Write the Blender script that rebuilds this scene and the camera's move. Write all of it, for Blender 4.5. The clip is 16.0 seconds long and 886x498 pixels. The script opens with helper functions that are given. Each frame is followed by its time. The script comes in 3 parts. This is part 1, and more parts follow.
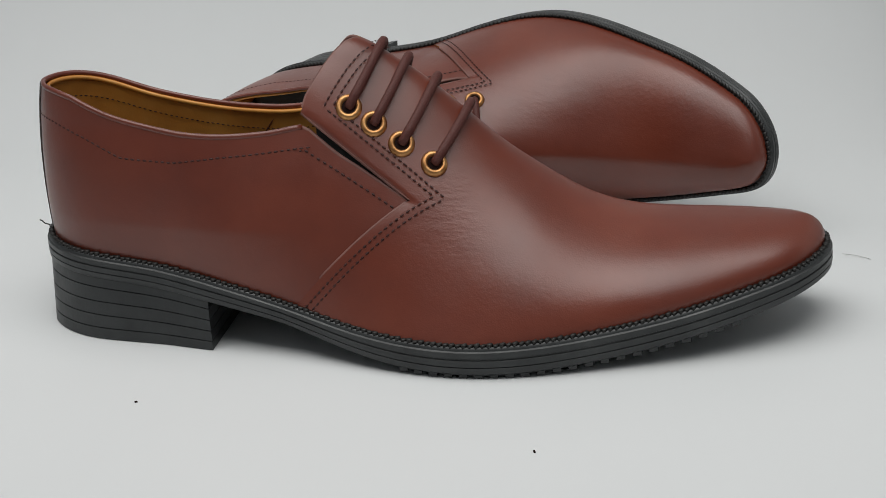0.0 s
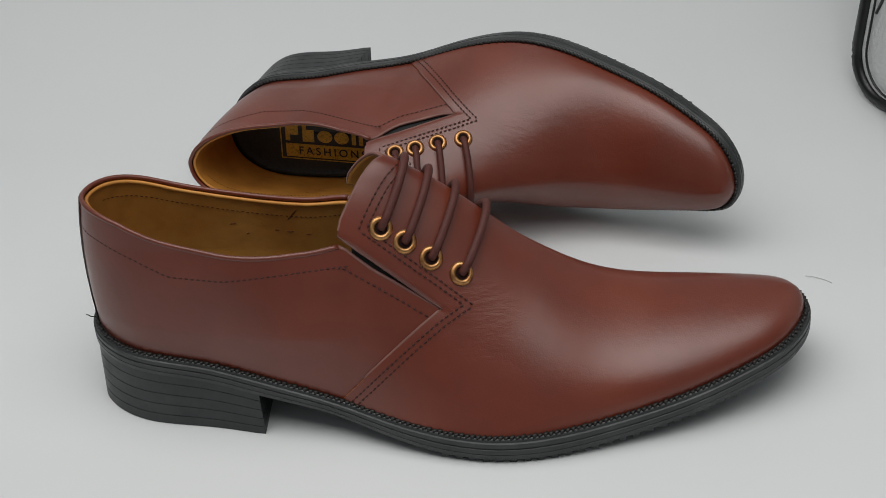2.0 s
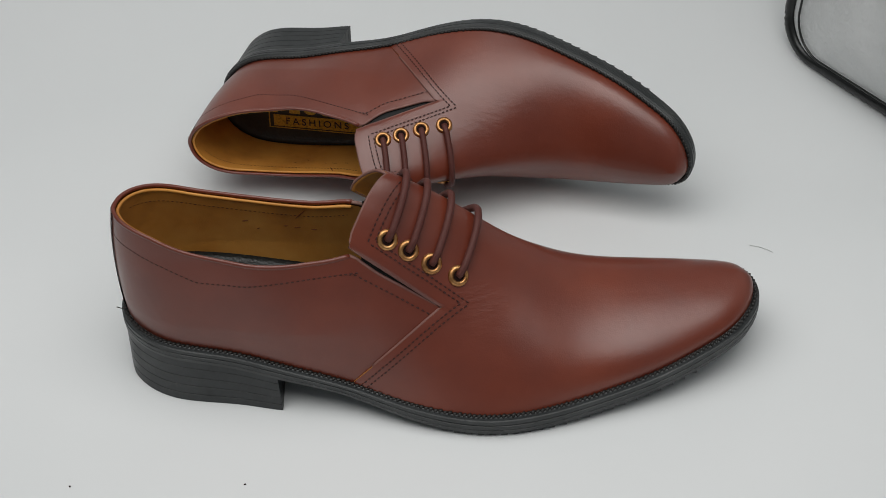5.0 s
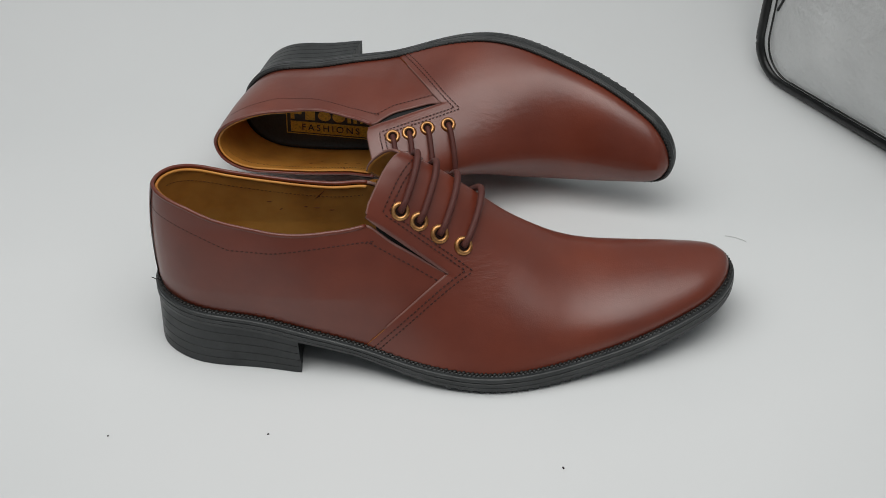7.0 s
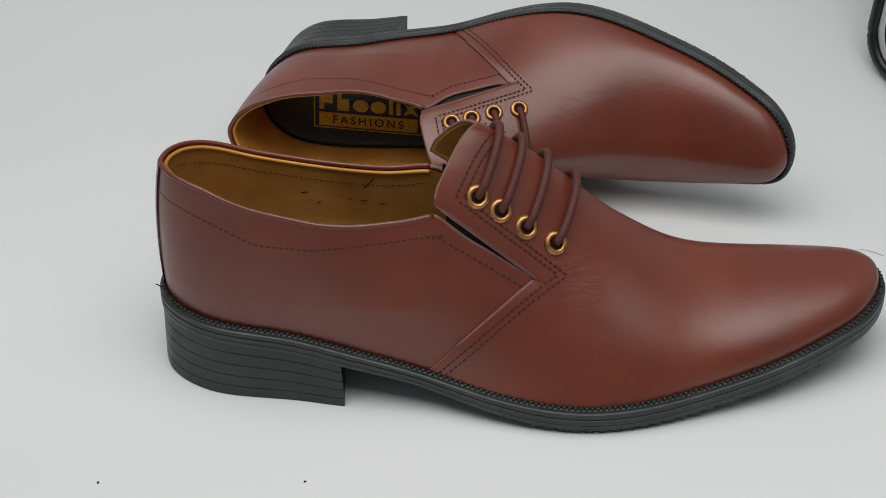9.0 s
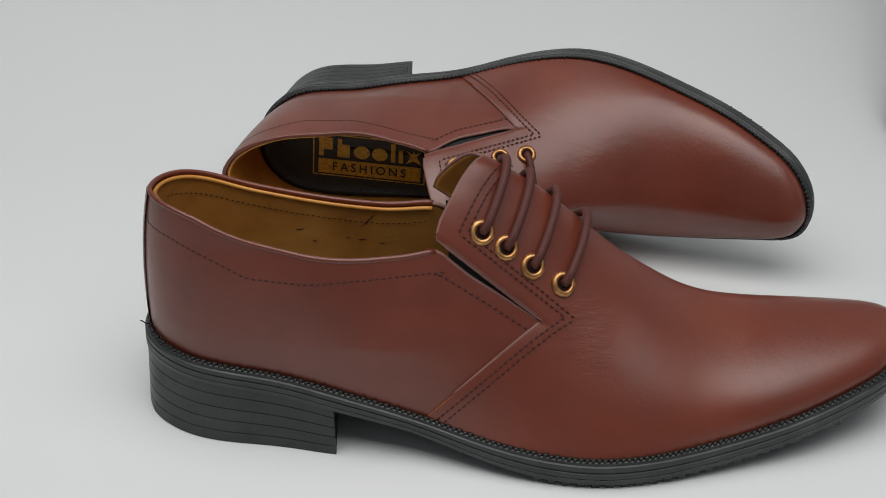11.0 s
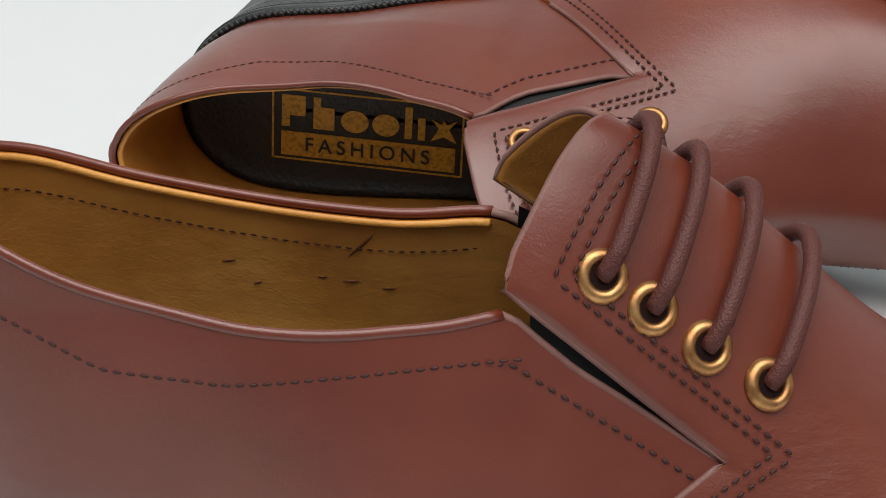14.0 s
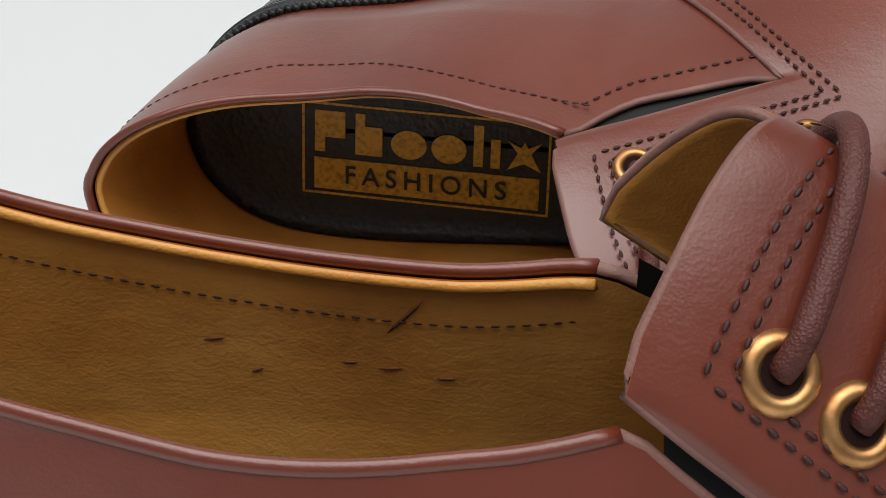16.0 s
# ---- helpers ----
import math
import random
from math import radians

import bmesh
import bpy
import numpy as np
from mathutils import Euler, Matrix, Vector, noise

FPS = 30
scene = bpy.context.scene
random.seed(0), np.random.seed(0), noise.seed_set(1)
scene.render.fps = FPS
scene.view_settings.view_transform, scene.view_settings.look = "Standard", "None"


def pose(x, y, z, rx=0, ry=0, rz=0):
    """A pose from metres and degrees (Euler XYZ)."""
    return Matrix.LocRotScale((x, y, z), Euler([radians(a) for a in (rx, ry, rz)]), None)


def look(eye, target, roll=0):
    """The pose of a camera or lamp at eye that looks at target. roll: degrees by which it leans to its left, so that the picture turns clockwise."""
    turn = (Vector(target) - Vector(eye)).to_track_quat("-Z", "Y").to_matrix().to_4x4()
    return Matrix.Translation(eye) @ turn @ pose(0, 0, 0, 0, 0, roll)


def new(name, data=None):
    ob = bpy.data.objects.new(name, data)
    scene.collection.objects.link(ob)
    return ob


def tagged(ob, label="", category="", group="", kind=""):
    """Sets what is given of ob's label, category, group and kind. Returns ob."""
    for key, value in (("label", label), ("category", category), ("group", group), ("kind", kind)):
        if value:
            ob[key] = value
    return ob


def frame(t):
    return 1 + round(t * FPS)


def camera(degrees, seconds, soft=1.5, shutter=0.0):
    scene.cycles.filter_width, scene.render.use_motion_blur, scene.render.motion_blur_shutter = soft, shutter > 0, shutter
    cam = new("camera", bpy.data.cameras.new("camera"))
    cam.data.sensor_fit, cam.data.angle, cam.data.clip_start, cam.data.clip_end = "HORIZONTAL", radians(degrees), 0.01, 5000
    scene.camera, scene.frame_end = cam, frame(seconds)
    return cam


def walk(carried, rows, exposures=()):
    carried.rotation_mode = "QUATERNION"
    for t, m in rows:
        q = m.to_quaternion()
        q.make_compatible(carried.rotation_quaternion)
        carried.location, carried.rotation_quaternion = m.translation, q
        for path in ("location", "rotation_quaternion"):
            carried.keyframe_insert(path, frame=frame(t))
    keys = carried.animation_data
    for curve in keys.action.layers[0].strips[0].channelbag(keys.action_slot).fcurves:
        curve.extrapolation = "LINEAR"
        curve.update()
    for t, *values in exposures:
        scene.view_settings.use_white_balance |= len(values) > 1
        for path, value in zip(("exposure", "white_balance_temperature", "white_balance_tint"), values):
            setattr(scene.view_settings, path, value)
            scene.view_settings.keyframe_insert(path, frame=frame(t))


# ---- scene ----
cam = camera(28, 16.0, soft=0.9)
PATH = [
    (0, (0.2093, -0.5934, 0.2708), (0.1004, -0.0445, 0.0546), -4.01),
    (0.5, (0.1818, -0.5881, 0.2835), (0.0963, -0.0358, 0.0654), -2.85),
    (1, (0.1864, -0.5954, 0.3388), (0.1028, -0.0526, 0.0972), -2.85),
    (1.5, (0.1703, -0.6027, 0.4039), (0.1022, -0.0854, 0.1076), -3.83),
    (2, (0.1426, -0.5695, 0.4864), (0.0911, -0.0800, 0.1433), -5.39),
    (2.5, (0.1414, -0.5497, 0.5335), (0.1000, -0.0912, 0.1488), -5.52),
    (3, (0.1486, -0.5316, 0.5772), (0.1065, -0.0952, 0.1675), -6.05),
    (3.5, (0.1138, -0.5342, 0.5929), (0.0974, -0.0993, 0.1798), -3.57),
    (4, (0.1128, -0.5515, 0.6176), (0.0928, -0.1185, 0.2027), -4.23),
    (6.5, (0.0810, -0.6501, 0.6381), (0.0789, -0.1933, 0.2491), -2.76),
    (7, (0.0831, -0.6893, 0.6391), (0.0793, -0.2250, 0.2590), -2.43),
    (7.5, (0.0709, -0.6795, 0.6137), (0.0719, -0.2057, 0.2455), -1.80),
    (8, (0.0588, -0.6412, 0.5538), (0.0623, -0.1586, 0.1973), -1.22),
    (8.5, (0.0596, -0.5938, 0.5282), (0.0597, -0.1129, 0.1694), -1.46),
    (9, (0.0254, -0.5665, 0.4825), (0.0397, -0.0800, 0.1315), -0.59),
    (9.5, (0.0127, -0.5576, 0.4482), (0.0335, -0.0604, 0.1130), 1.04),
    (12, (0.0317, -0.5454, 0.4236), (0.0427, -0.0352, 0.1080), 0.71),
    (12.5, (0.0284, -0.4387, 0.3593), (0.0450, 0.0724, 0.0454), 1.74),
    (13, (0.0287, -0.3471, 0.3111), (0.0469, 0.1616, -0.0066), 1.66),
    (13.5, (0.0261, -0.2966, 0.2836), (0.0428, 0.2123, -0.0337), 1.38),
    (14, (0.0212, -0.2463, 0.2573), (0.0346, 0.2618, -0.0616), 1.00),
    (14.5, (0.0207, -0.2062, 0.2384), (0.0265, 0.3025, -0.0796), 0.36),
    (15, (0.0194, -0.1858, 0.2235), (0.0172, 0.3244, -0.0924), -0.20),
    (15.5, (0.0235, -0.1550, 0.2057), (0.0122, 0.3578, -0.1056), -0.71),
    (16, (0.0234, -0.1459, 0.2000), (0.0101, 0.3690, -0.1079), -0.74),
]
walk(cam, [(t, look(eye, target, roll)) for t, eye, target, roll in PATH],
     exposures=[(0, -0.16), (1, -0.24), (1.5, -0.28), (4, -0.25), (7, -0.19), (9, -0.13), (12, -0.13), (12.5, -0.02), (13, 0.22), (14, 0.36), (15, 0.31), (16, 0.34)])

# ---- light ----
world = bpy.data.worlds.new("world")
world.use_nodes = True
scene.world = world
bg = world.node_tree.nodes["Background"]
bg.inputs[0].default_value = (0.93, 0.97, 1.0, 1)
bg.inputs[1].default_value = 0.17


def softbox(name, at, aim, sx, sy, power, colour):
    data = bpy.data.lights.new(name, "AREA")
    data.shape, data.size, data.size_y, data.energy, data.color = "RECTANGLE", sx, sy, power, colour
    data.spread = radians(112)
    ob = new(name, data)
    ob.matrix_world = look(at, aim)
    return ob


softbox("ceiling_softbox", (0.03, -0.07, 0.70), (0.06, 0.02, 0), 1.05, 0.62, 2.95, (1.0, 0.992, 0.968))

# ---- materials ----


def material(name, colour, rough=0.5, metal=0.0, spec=0.5, coat=0.0, coat_rough=0.2):
    m = bpy.data.materials.new(name)
    m.use_nodes = True
    b = m.node_tree.nodes["Principled BSDF"]
    b.inputs["Base Color"].default_value = (*colour, 1)
    b.inputs["Roughness"].default_value = rough
    b.inputs["Metallic"].default_value = metal
    b.inputs["Specular IOR Level"].default_value = spec
    b.inputs["Coat Weight"].default_value = coat
    b.inputs["Coat Roughness"].default_value = coat_rough
    return m


def coords(m):
    return m.node_tree.nodes.new("ShaderNodeTexCoord").outputs["Object"]


def noise_tex(m, scale, detail=3.0, rough=0.5, vec=None):
    n = m.node_tree.nodes.new("ShaderNodeTexNoise")
    n.inputs["Scale"].default_value, n.inputs["Detail"].default_value, n.inputs["Roughness"].default_value = scale, detail, rough
    m.node_tree.links.new(vec or coords(m), n.inputs["Vector"])
    return n.outputs["Fac"]


def cells(m, scale, feature="F1", vec=None):
    n = m.node_tree.nodes.new("ShaderNodeTexVoronoi")
    n.feature = feature
    n.inputs["Scale"].default_value = scale
    m.node_tree.links.new(vec or coords(m), n.inputs["Vector"])
    return n.outputs["Distance"]


def ramp(m, fac, stops):
    n = m.node_tree.nodes.new("ShaderNodeValToRGB")
    el = n.color_ramp.elements
    while len(el) < len(stops):
        el.new(0.5)
    for e, (p, c) in zip(el, stops):
        e.position, e.color = p, (*c, 1)
    m.node_tree.links.new(fac, n.inputs["Fac"])
    return n.outputs["Color"]


def grey(v):
    return (v, v, v)


def to(m, socket, name):
    m.node_tree.links.new(socket, m.node_tree.nodes["Principled BSDF"].inputs[name])


def bump(m, layers):
    last = None
    for fac, strength, dist in layers:
        n = m.node_tree.nodes.new("ShaderNodeBump")
        n.inputs["Strength"].default_value, n.inputs["Distance"].default_value = strength, dist
        m.node_tree.links.new(fac, n.inputs["Height"])
        if last:
            m.node_tree.links.new(last, n.inputs["Normal"])
        last = n.outputs["Normal"]
    to(m, last, "Normal")


def wrinkles(m):
    """Fine folds beside the tips of the flap and at the back of the collar."""
    t = m.node_tree
    mirrored = t.nodes.new("ShaderNodeVectorMath")
    mirrored.operation = "ABSOLUTE"
    t.links.new(coords(m), mirrored.inputs[0])
    out = []
    for place, reach, stretch in (((0.096, 0.006, 0.056), 0.023, (80, 420, 420)), ((-0.052, 0.021, 0.086), 0.020, (420, 200, 60))):
        off = t.nodes.new("ShaderNodeVectorMath")
        off.operation = "DISTANCE"
        t.links.new(mirrored.outputs[0], off.inputs[0])
        off.inputs[1].default_value = place
        long = t.nodes.new("ShaderNodeVectorMath")
        long.operation = "MULTIPLY"
        t.links.new(mirrored.outputs[0], long.inputs[0])
        long.inputs[1].default_value = stretch
        near = t.nodes.new("ShaderNodeMapRange")
        t.links.new(off.outputs["Value"], near.inputs["Value"])
        for name, value in (("From Min", reach * 0.25), ("From Max", reach), ("To Min", 1.0), ("To Max", 0.0)):
            near.inputs[name].default_value = value
        fold = t.nodes.new("ShaderNodeMath")
        fold.operation = "MULTIPLY"
        t.links.new(noise_tex(m, 1.0, 3, 0.6, long.outputs[0]), fold.inputs[0])
        t.links.new(near.outputs["Result"], fold.inputs[1])
        out.append((fold.outputs[0], 0.32, 0.0009))
    return out


def leather_mat(name, dark, mid, light, rough_lo, rough_hi, grain=0.16, crease=0.14, shine=0.0, creased=False):
    m = material(name, mid, 0.4, spec=0.6, coat=shine, coat_rough=0.30)
    to(m, ramp(m, noise_tex(m, 22, 4, 0.6), [(0.3, dark), (0.52, mid), (0.75, light)]), "Base Color")
    to(m, ramp(m, noise_tex(m, 35, 5, 0.65), [(0.3, grey(rough_lo)), (0.7, grey(rough_hi))]), "Roughness")
    folds = wrinkles(m) if creased else []
    bump(m, folds + [(cells(m, 1900), grain, 0.0003), (noise_tex(m, 1300, 3), grain, 0.0003), (noise_tex(m, 330, 4, 0.6), grain * 0.7, 0.0007), (noise_tex(m, 55, 4, 0.6), crease, 0.0014)])
    return m


leather = leather_mat("brown_leather", (0.120, 0.0205, 0.0088), (0.148, 0.0265, 0.0112), (0.180, 0.036, 0.0160), 0.31, 0.45, 0.10, 0.22, 0.32, True)
edge_leather = leather_mat("cut_leather_edge", (0.12, 0.045, 0.036), (0.22, 0.10, 0.08), (0.38, 0.24, 0.20), 0.55, 0.7)
lining_mat = leather_mat("tan_lining", (0.36, 0.135, 0.020), (0.60, 0.262, 0.046), (0.70, 0.35, 0.08), 0.42, 0.6, 0.2, 0.5)
black_leather = material("black_insole_leather", (0.010, 0.011, 0.012), 0.42)
to(black_leather, ramp(black_leather, cells(black_leather, 520), [(0.0, (0.004, 0.006, 0.006)), (0.6, (0.011, 0.014, 0.014))]), "Base Color")
bump(black_leather, [(cells(black_leather, 760), 0.35, 0.0006), (noise_tex(black_leather, 160, 3), 0.25, 0.0008)])
rubber = material("black_rubber", (0.018, 0.020, 0.021), 0.42)
to(rubber, ramp(rubber, noise_tex(rubber, 70, 5, 0.65), [(0.35, grey(0.34)), (0.7, grey(0.56))]), "Roughness")
to(rubber, ramp(rubber, noise_tex(rubber, 45, 5, 0.7), [(0.35, (0.018, 0.020, 0.021)), (0.62, (0.032, 0.035, 0.036)), (0.8, (0.06, 0.06, 0.058))]), "Base Color")
bump(rubber, [(noise_tex(rubber, 500, 3), 0.15, 0.0004)])
welt_mat = material("black_welt_cord", (0.012, 0.011, 0.010), 0.5)
thread = material("dark_brown_thread", (0.045, 0.011, 0.008), 0.65)
lace_mat = material("dark_brown_cord", (0.060, 0.016, 0.012), 0.62)
to(lace_mat, ramp(lace_mat, cells(lace_mat, 2200), [(0.0, (0.125, 0.026, 0.017)), (0.5, (0.075, 0.015, 0.010))]), "Base Color")
bump(lace_mat, [(cells(lace_mat, 2200), 0.4, 0.0004)])
brass = material("brass", (0.55, 0.29, 0.12), 0.42, 1.0)
to(brass, ramp(brass, noise_tex(brass, 300, 3), [(0.3, (0.34, 0.15, 0.055)), (0.65, (0.62, 0.34, 0.14))]), "Base Color")
mark_mat = material("scuff", (0.17, 0.055, 0.018), 0.7)
elastic = material("black_elastic", (0.010, 0.010, 0.010), 0.8)
gold = material("gold_print", (0.42, 0.27, 0.035), 0.5)
to(gold, ramp(gold, noise_tex(gold, 900, 3), [(0.3, (0.36, 0.225, 0.02)), (0.55, (0.68, 0.43, 0.045))]), "Base Color")
# near-black: painted shade inside the eyelets, and the dust's own colour
dark = material("hole_shade_and_dust", (0.014, 0.006, 0.005), 0.9, spec=0.1)
sheet = material("white_sheet", (0.72, 0.735, 0.74), 0.55, spec=0.3)
to(sheet, ramp(sheet, noise_tex(sheet, 3.0, 4), [(0.3, (0.69, 0.71, 0.715)), (0.7, (0.73, 0.745, 0.75))]), "Base Color")
vinyl = material("grey_white_vinyl", (0.58, 0.59, 0.59), 0.42)
to(vinyl, ramp(vinyl, noise_tex(vinyl, 18, 4), [(0.3, (0.50, 0.51, 0.51)), (0.7, (0.64, 0.65, 0.65))]), "Base Color")
bump(vinyl, [(noise_tex(vinyl, 260, 2), 0.55, 0.002), (noise_tex(vinyl, 14, 2), 0.5, 0.01)])
piping_mat = material("black_piping", (0.010, 0.011, 0.011), 0.3)

# ---- building helpers ----


def part(name, verts, faces, mat, parent=None, label="", smooth=True, more=()):
    me = bpy.data.meshes.new(name)
    me.from_pydata([tuple(map(float, v)) for v in verts], [], faces)
    bm = bmesh.new()
    bm.from_mesh(me)
    bmesh.ops.remove_doubles(bm, verts=bm.verts, dist=1e-6)
    bmesh.ops.recalc_face_normals(bm, faces=bm.faces)
    bm.to_mesh(me)
    bm.free()
    for m in (mat, *more):
        me.materials.append(m)
    me.polygons.foreach_set("use_smooth", [smooth] * len(me.polygons))
    ob = new(name, me)
    ob.parent = parent
    if label:
        tagged(ob, label)
    return ob


class Soup:
    """Vertices and faces gathered for one mesh."""

    def __init__(self):
        self.v, self.f = [], []

    def grid(self, p, wrap=False):
        n, k = p.shape[:2]
        o = len(self.v)
        self.v.extend(p.reshape(-1, 3).tolist())
        for i in range(n - 1):
            for j in range(k if wrap else k - 1):
                a, b = o + i * k + j, o + i * k + (j + 1) % k
                self.f.append((a, b, b + k, a + k))

    def fan(self, ring):
        o = len(self.v)
        self.v.extend(np.asarray(ring).tolist())
        self.f.append(tuple(range(o, o + len(ring))))

    def tube(self, pts, r, sides=8, cap=True):
        pts = np.asarray(pts, float)
        tan = np.gradient(pts, axis=0)
        tan /= np.linalg.norm(tan, axis=1)[:, None] + 1e-12
        up = np.array([0.13, 0.37, 0.92])
        rings = []
        for p, t in zip(pts, tan):
            a = np.cross(t, up)
            a /= np.linalg.norm(a) + 1e-12
            b = np.cross(t, a)
            w = np.linspace(0, 2 * np.pi, sides, endpoint=False)
            rings.append(p + r * (np.cos(w)[:, None] * a + np.sin(w)[:, None] * b))
        rings = np.array(rings)
        self.grid(rings, True)
        if cap:
            self.fan(rings[0])
            self.fan(rings[-1])

    def block(self, c, ax, ay, az):
        c, ax, ay, az = (np.asarray(q, float) for q in (c, ax, ay, az))
        o = len(self.v)
        for i in (-1, 1):
            for j in (-1, 1):
                for k in (-1, 1):
                    self.v.append((c + i * ax + j * ay + k * az).tolist())
        for f in ((0, 1, 3, 2), (4, 6, 7, 5), (0, 4, 5, 1), (2, 3, 7, 6), (0, 2, 6, 4), (1, 5, 7, 3)):
            self.f.append(tuple(o + q for q in f))


def bead(soup, c, e, sd, nv):
    """A small lens-shaped stitch."""
    c, e, sd, nv = (np.asarray(q, float) for q in (c, e, sd, nv))
    o = len(soup.v)
    soup.v.extend([(c - e).tolist(), (c + e).tolist()] + [(c + k * e * 0.45 + q).tolist() for k in (-1, 1) for q in (sd, nv, -sd, -nv)])
    for i in range(4):
        a, b = o + 2 + i, o + 2 + (i + 1) % 4
        soup.f.extend([(o, b, a), (a, b, b + 4, a + 4), (o + 1, a + 4, b + 4)])


def spline(xs, ys):
    """A natural cubic curve through the given places."""
    x, y = np.array(xs, float), np.array(ys, float)
    n, h = len(x), np.diff(x)
    a = np.eye(n)
    b = np.zeros(n)
    for i in range(1, n - 1):
        a[i, i - 1:i + 2] = h[i - 1], 2 * (h[i - 1] + h[i]), h[i]
        b[i] = 6 * ((y[i + 1] - y[i]) / h[i] - (y[i] - y[i - 1]) / h[i - 1])
    m = np.linalg.solve(a, b)

    def at(q):
        q = np.clip(q, x[0], x[-1])
        i = np.clip(np.searchsorted(x, q) - 1, 0, n - 2)
        d, e = q - x[i], x[i + 1] - q
        return (m[i] * e ** 3 + m[i + 1] * d ** 3) / (6 * h[i]) + (y[i] / h[i] - m[i] * h[i] / 6) * e + (y[i + 1] / h[i] - m[i + 1] * h[i] / 6) * d
    return at


# ---- the shape of a shoe ----
# x from heel to toe, y from the outer to the inner side, z up; the outer front corner of the heel stands at the origin
X0, X1 = -0.0765, 0.2280
XM, XH = (X0 + X1) / 2, (X1 - X0) / 2


def theta(x):
    return np.arccos(np.clip((XM - np.asarray(x, float)) / XH, -1, 1))


def x_of(th):
    return XM - XH * np.cos(th)


LX = [X0, -0.0745, -0.066, -0.053, -0.035, -0.020, 0.003, 0.036, 0.056, 0.078, 0.099, 0.124, 0.151, 0.180, 0.203, 0.215, 0.2228, X1]
outer_y = spline(theta(LX), [0.0425, 0.0318, 0.0198, 0.0115, 0.0072, 0.0047, -0.0008, -0.0076, -0.0146, -0.0214, -0.0248, -0.0228, -0.0162, -0.0075, 0.0030, 0.0105, 0.0195, 0.0360])
inner_y = spline(theta(LX), [0.0425, 0.0530, 0.0640, 0.0705, 0.0725, 0.0722, 0.0705, 0.0693, 0.0706, 0.0730, 0.0743, 0.0738, 0.0703, 0.0643, 0.0586, 0.0553, 0.0508, 0.0360])
welt_z = spline([X0, -0.03, 0, 0.036, 0.06, 0.09, 0.12, 0.16, 0.20, X1], [0.0335, 0.0305, 0.0262, 0.0182, 0.0138, 0.0114, 0.0116, 0.0152, 0.0226, 0.0288])
S0, S1 = -0.040, 0.2165
ridge_z = spline([S0, -0.010, 0.020, 0.040, 0.058, 0.068, 0.079, 0.0885, 0.098, 0.110, 0.124, 0.140, 0.154, 0.175, 0.195, S1],
                 [0.138, 0.127, 0.118, 0.1125, 0.1050, 0.0995, 0.0926, 0.0852, 0.0772, 0.0670, 0.0570, 0.0474, 0.0424, 0.0403, 0.0400, 0.0388])
round_k = spline([S0, -0.010, 0.020, 0.045, 0.07, 0.095, 0.12, 0.15, 0.18, S1], [1.0, 0.80, 0.50, 0.27, 0.17, 0.15, 0.40, 0.68, 0.86, 1.0])
swell = spline([S0, 0.0, 0.04, 0.07, 0.095, 0.13, S1], [0.075, 0.088, 0.060, 0.030, 0.020, 0.040, 0.030])
spine_at = spline([S0, 0.0, 0.05, 0.10, 0.15, S1], [0.0425, 0.0410, 0.0398, 0.0390, 0.0400, 0.0385])
SOFT = 0.17
TALL = 1.04      # height of the built shoe over the drawn one
FLOOR = -0.0035  # level of the sheet under the standing shoe
BACK_FLOOR = -0.0107    # and towards the back, lowered under the lying shoe fitted to the camera's view


def spine_x(x):
    x = np.asarray(x, float)
    s = np.where(x > 0.15, 0.15 + (x - 0.15) * ((S1 - 0.15) / (X1 - 0.15)), x)
    return np.where(x < -0.01, -0.01 + (x + 0.01) * ((-0.01 - S0) / (-0.01 - X0)), s)


def side_y(th, side):
    return outer_y(th) if side < 0 else inner_y(th)


def last(th, sg, lift=0.0):
    """The upper's skin. th: along the outline from heel (0) to toe (pi); sg: -1 at the outer welt, 0 on the ridge, 1 at the inner welt."""
    th, sg = np.broadcast_arrays(np.asarray(th, float), np.asarray(sg, float))
    x = x_of(th)
    yb = np.where(sg < 0, outer_y(th), inner_y(th))
    inset = 0.0020
    xb = XM + (x - XM) * (1 - inset / XH)
    yb = yb + np.sign(0.040 - yb) * np.minimum(inset, np.abs(0.040 - yb) * 0.3)
    sx = spine_x(x)
    k, zt = round_k(sx), ridge_z(sx)
    zb = welt_z(x)
    v = 1 - np.abs(sg)
    a = (1 - k) * v + k * (1 - np.cos(v * np.pi / 2))
    a = a - swell(sx) * np.sin(np.pi * np.minimum(1, v * 1.25)) * (v < 0.8)
    m = np.sqrt(sg ** 2 * (1 - SOFT ** 2) + SOFT ** 2)
    rise = lambda w: (1 - k) * w + k * np.sin(w * np.pi / 2)
    zz = zb + (zt - zb) * rise(1 - m) / rise(1 - SOFT)
    return np.stack([xb + (sx - xb) * a, yb + (spine_at(sx) - yb) * a, zz], -1)


def skin(th, sg, lift):
    """The skin moved outwards by lift."""
    e = 2e-3
    th, sg = np.broadcast_arrays(np.asarray(th, float), np.asarray(sg, float))
    t0, t1 = np.clip(th - e, 1e-4, np.pi - 1e-4), np.clip(th + e, 1e-4, np.pi - 1e-4)
    s0, s1 = np.clip(sg - e, -1, 1), np.clip(sg + e, -1, 1)
    n = np.cross(last(t1, sg) - last(t0, sg), last(np.clip(th, 1e-3, np.pi - 1e-3), s1) - last(np.clip(th, 1e-3, np.pi - 1e-3), s0))
    n /= np.linalg.norm(n, axis=-1)[..., None] + 1e-15
    return last(th, sg) + n * np.asarray(lift)[..., None], n


